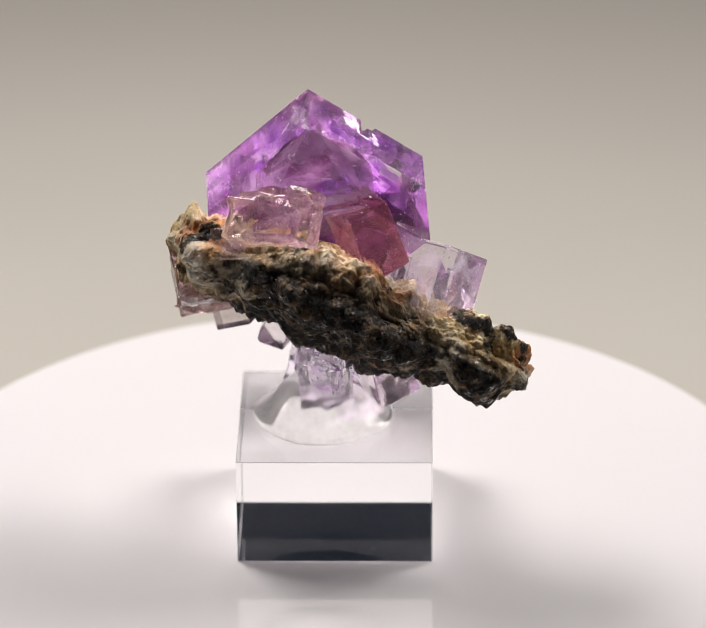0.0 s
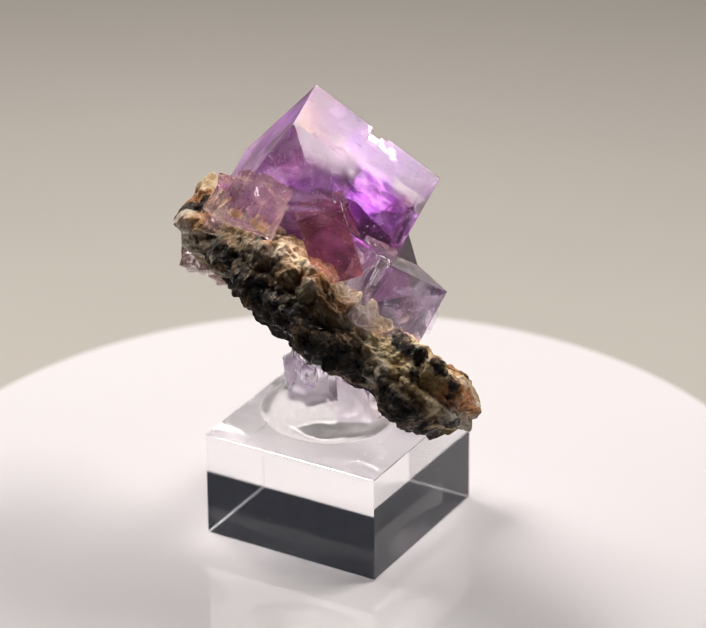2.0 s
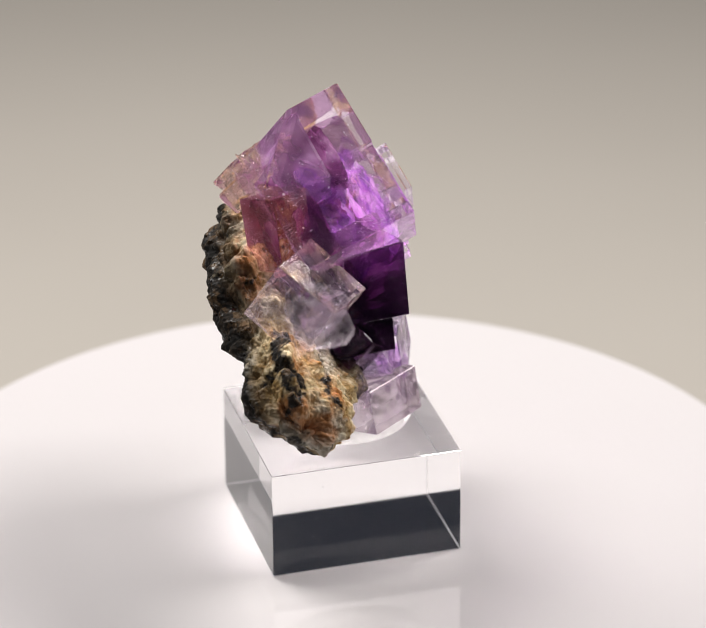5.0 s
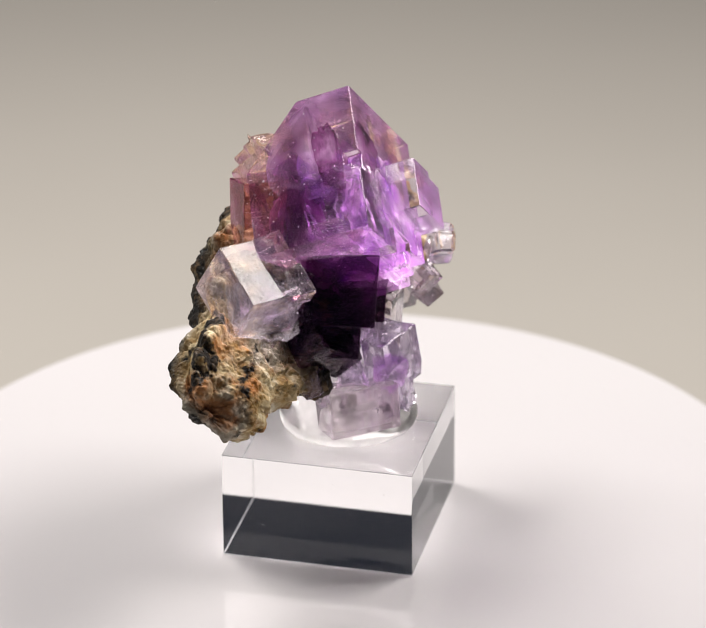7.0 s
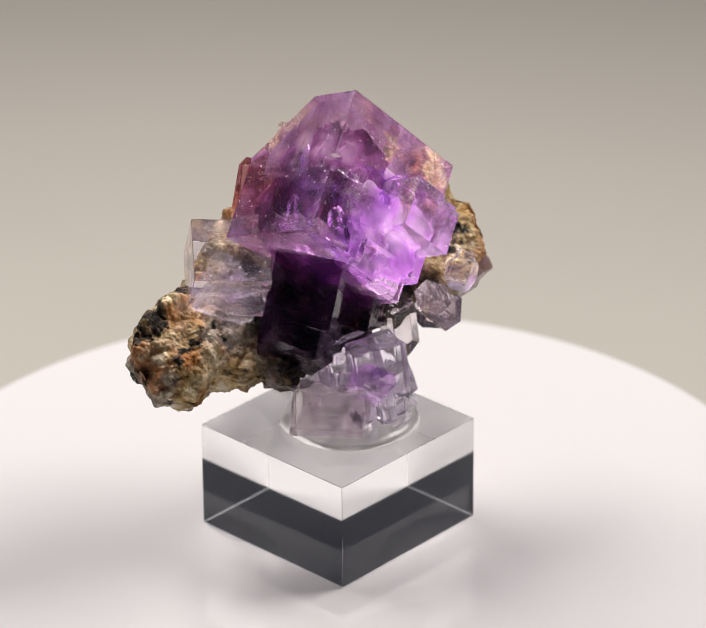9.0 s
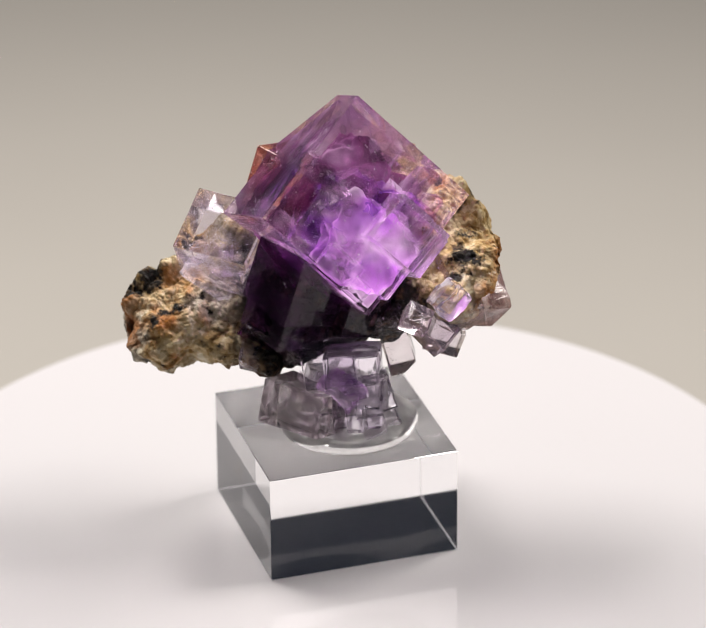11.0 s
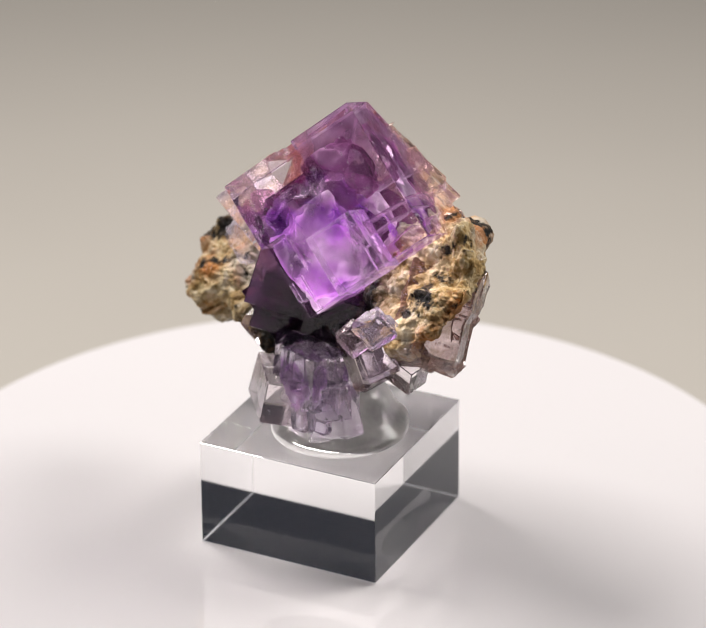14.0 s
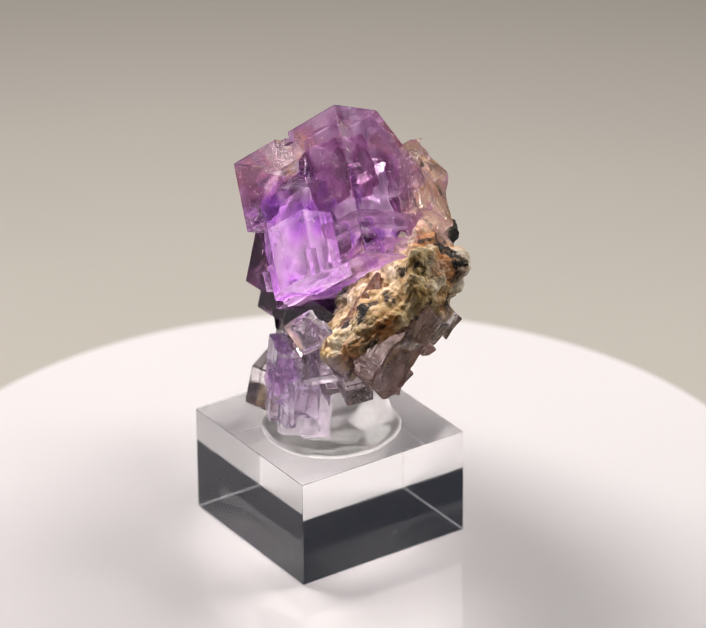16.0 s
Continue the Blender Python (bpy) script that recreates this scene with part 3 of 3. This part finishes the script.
        part("flaw_or_glint", facet_glint_mesh(spot, rnd), FLAW, root)
    for n in range(9):
        spot = Vector((-3.78, 1.97, 77.68)) + MAIN[0] * rnd.uniform(4, 21) + MAIN[1] * rnd.uniform(1.5, 13) + MAIN[2] * rnd.uniform(4, 21)
        part("flaw_or_glint", flaw_mesh(spot, rnd), FLAW, root, smooth=True)
    for n in range(9):
        spot = Vector((17.0, -7.5, 46.0)) + Vector([rnd.uniform(-2.5, 2.5) for _ in range(3)])
        part("flaw_or_glint", flaw_mesh(spot, rnd, 0.6), FLAW, root, smooth=True)
    for n in range(12):
        spot = Vector((2 + rnd.uniform(-6, 8), 6 + rnd.uniform(-4, 4), 28 + rnd.uniform(-5, 7)))
        part("flaw_or_glint", flaw_mesh(spot, rnd, 0.55), FLAW, root, smooth=True)
    part("growth_crystal", crystal(tip + MAIN[0] * 7.8 - MAIN[1] * 3.9 + MAIN[2] * 15.2, MAIN, (8.8, 8.0, 10.6), missing=[(-1, 1.1, -1, 1.0, 6.5, 20)], bevel=0.12), CLEAR, root, "small clear lilac cube")
    part("growth_crystal", crystal(tip + MAIN[0] * 21.8 + MAIN[1] * 1.2 + MAIN[2] * 19.0, MAIN, (3.0, 4.0, 3.4), bevel=0.12), CLEAR, root, "small clear cube")
    k = axes((-6.7, -7.2, 6.3), (-9.5, 8.2, -1.4), (-2.65, -3.96, -9.34))
    part("cube_crystal", crystal((25.07, -6.68, 51.37), k, (11.6, 12.6, 10.9), missing=[(-1, 1.2, 11.2, 20, 3, 7), (9, 20, 11.8, 20, 6, 20)], bevel=0.12), CLEAR, root, "clear pale lilac cube")
    x = axes((3.2, 0.6, -11), (-4.3, -2.95, -1.9), (-3, 5, 0))
    part("rose_crystal", crystal((9.2, -12.2, 64.4), x, (11.5, 7.5, 8), bevel=0.15, jitter=0.3), ROSE, root, "rose-red fluorite cube")
    y = axes((3.68, -0.05, -11.3), (4.4, -10.7, -1.56), (-10, -3, -2))
    part("plum_crystal", crystal((7.71, 9.74, 53.64), y, (11.9, 11.7, 11), bevel=0.12), PLUM, root, "dark plum fluorite cube")
    part("plum_crystal", crystal((9.6, 7.2, 43.8), y, (7.5, 10.5, 10), bevel=0.12), PLUM, root, "dark plum fluorite cube")
    part("plum_crystal", crystal((15.6, 2.6, 40.2), axes((-10.2, 5.0, -7.0), (-0.6, -0.55, 0.55), (0.1, -0.6, -0.5)), (11.0, 6, 6), bevel=0.12), PLUM, root, "dark plum fluorite cube")
    part("plum_crystal", crystal((-1.0, 9.0, 46.5), y, (8.5, 9, 9), bevel=0.12), PLUM, root, "dark plum fluorite cube")
    part("stem_crystal", crystal((4.5, 5.5, 31.5), axes((0.35, 0.25, -0.9), (-0.9, 0.2, -0.3), (-0.2, -0.9, -0.3)), (10.5, 8, 9), missing=[(7, 20, -1, 3, -1, 3)], bevel=0.3, jitter=0.5, seed=9), LILAC, root, "smoky lilac fluorite at the foot of the cluster")
    part("stem_crystal", crystal((3.0, -2.5, 36.0), axes((0.1, 0.15, -1), (-0.9, 0.3, 0), (-0.3, -0.9, -0.2)), (10.5, 8, 7), missing=[(5, 20, -1, 3, -1, 3), (-1, 3, 5, 20, 4, 20)], bevel=0.3, jitter=0.8, seed=15), LILAC, root, "smoky lilac fluorite at the foot of the cluster")
    z = axes((1.2, 1.0, -6.6), (-6.8, 9.6, -0.2), (-6, -6, -3))
    part("lower_crystal", crystal((12.9, 2.5, 29.6), z, (7.2, 12.0, 8), bevel=0.2, jitter=0.25), SMOKY, root, "glassy smoky cube half grown over brown rock")
    z2 = axes((-7.4, 3.4, 0.5), (0.3, 0.8, -9), (-2, -5, 0.8))
    part("lower_crystal", crystal((4.8, 9.6, 35.6), z2, (8.6, 13.5, 7.5), missing=[(-1, 3.2, 6.5, 20, -1, 2.2), (6.2, 20, 9, 20, -1, 3), (-1, 20, 11.5, 20, 4, 20)], bevel=0.2, jitter=0.3), LILAC, root, "lilac fluorite cube with a violet heart")
    part("lower_crystal", crystal((7.9, 5.4, 36.6), axes((-0.93, 0.3, 0.15), (0.15, 0.3, -0.95), (-0.3, -0.9, -0.3)), (9.0, 8.0, 6), bevel=0.2, jitter=0.3, seed=5), LILAC, root)
    part("lower_crystal", crystal((0.4, 10.6, 29.5), axes((-0.85, 0.15, 0.2), (0.2, 0.1, -0.95), (0, -1, -0.2)), (6.5, 9.0, 7), missing=[(-1, 2.5, -1, 2, -1, 2), (4, 20, 5, 20, -1, 2)], bevel=0.2, jitter=0.35), LILAC, root)
    part("lower_crystal", crystal((16.0, -0.6, 30.4), axes((0.2, 0.5, 0.8), (-0.8, 0.6, 0), (-0.5, -0.6, 0.5)), (4.2, 3.2, 3.2), cuts=[((3.4, 1.6, 1.6), (1, 0.7, -0.7))], bevel=0.1), CLEAR, root, "small clear crystal under the dark rock")
    # the small smoky cubes beside the foot
    part("smoky_crystal", crystal((-4.6, 8.8, 39.2), axes((-0.27, -0.13, -0.95), (-0.9, 0.25, 0.2), (0, -1, 0.1)), (10.6, 4.6, 4.8), cuts=[((10.6, 2.3, 0), (1, 0.8, -0.3)), ((10.6, 0, 0), (1, -1.2, 0))], bevel=0.12), SMOKY, root, "smoky grey-brown fluorite prism")
    part("smoky_crystal", crystal((-9.4, 10.7, 38.4), axes((-3.6, 2.3, -4.0), (-0.5, 1.2, 1.1), (0, -1, -0.6)), (5.8, 3.6, 5.4), bevel=0.12), CLEAR, root, "small glassy cube")
    part("smoky_crystal", crystal((-13.8, 9.2, 38.2), axes((0.25, -0.2, -0.9), (-0.85, 0.2, -0.4), (-0.1, -1, 0.1)), (4.8, 6.0, 4.5), bevel=0.12), SMOKY, root, "smoky grey-brown fluorite cube")
    part("smoky_crystal", crystal((-9.0, 9.6, 42.2), axes((-0.8, 0.3, -0.4), (-0.3, 0.6, 0.6), (0.3, -0.6, -0.7)), (4.2, 3.6, 4.0), bevel=0.12, jitter=0.2), SMOKY, root, "small smoky cube")
    part("side_crystal", crystal((-14.6, 12.8, 49.2), axes((0.7, 0.2, -0.6), (-0.3, 0.9, -0.1), (-0.6, -0.3, -0.7)), (5.2, 4.0, 5.0), missing=[(-1, 1.8, -1, 1.2, -1, 2)], bevel=0.35, jitter=0.5), CLEAR, root, "glassy grey fluorite grown into the crust")
    part("side_crystal", crystal((-15.5, 11.0, 42.5), axes((-0.9, 0.1, 0.2), (0.1, 0.8, -0.5), (0, -0.5, -0.8)), (6, 2.5, 4.5), bevel=0.15), SMOKY, root)
    g = axes((-12.5, 6.8, -3.5), (-0.3, -0.55, -0.75), (0.1, 1, -0.3))
    part("blush_crystal", crystal((-3.4, -13.4, 67.8), g, (15.0, 8.5, 6), missing=[(4, 7, -1, 1.5, -1, 2), (10, 20, -1, 1.6, -1, 3), (-1, 2, 4, 9, -1, 2)], bevel=0.35, jitter=0.5), BLUSH, root, "cloudy blush-pink fluorite")
    part("blush_crystal", crystal((-12.5, -10.0, 60.5), axes((-0.9, 0.35, -0.2), (-0.15, -0.45, -0.85), (0.1, 1, -0.3)), (8, 6.5, 6), missing=[(4, 9, -1, 1.5, -1, 2)], bevel=0.3, jitter=0.4, seed=4), BLUSH, root, "cloudy blush-pink fluorite")
    h = axes((0, -0.75, 0.66), (0.9, 0.1, 0.2), (0, 0.5, 0.6))
    part("under_crystal", crystal((-25.0, 5.6, 34.3), h, (15, 11.5, 9), missing=[(6, 9, -1, 3, -1, 2), (11, 20, -1, 4, -1, 3), (-1, 3, 9, 20, -1, 2), (-1, 1.6, -1, 4, -1, 1.5)], bevel=0.3, jitter=0.5), RUDDY, root, "cloudy brownish-rose fluorite")
    part("under_crystal", crystal((-24.4, -3.9, 40.9), h, (6.2, 5.4, 6.0), missing=[(-1, 2, -1, 1.5, -1, 2), (4, 9, 3, 9, -1, 1.5)], bevel=0.25, jitter=0.3, seed=31), SMOKY, root, "greyish lilac fluorite under the rock's end")
    return root


build_table()
table_disc = build_turntable()
stand = build_base()
specimen = build_specimen()


def motions():
    for thing in (table_disc, stand, specimen):
        walk(thing, [(i * 0.5, pose(0, 0, 0, 0, 0, -(1.135 + 14.678 * i * 0.5))) for i in range(33)])


motions()
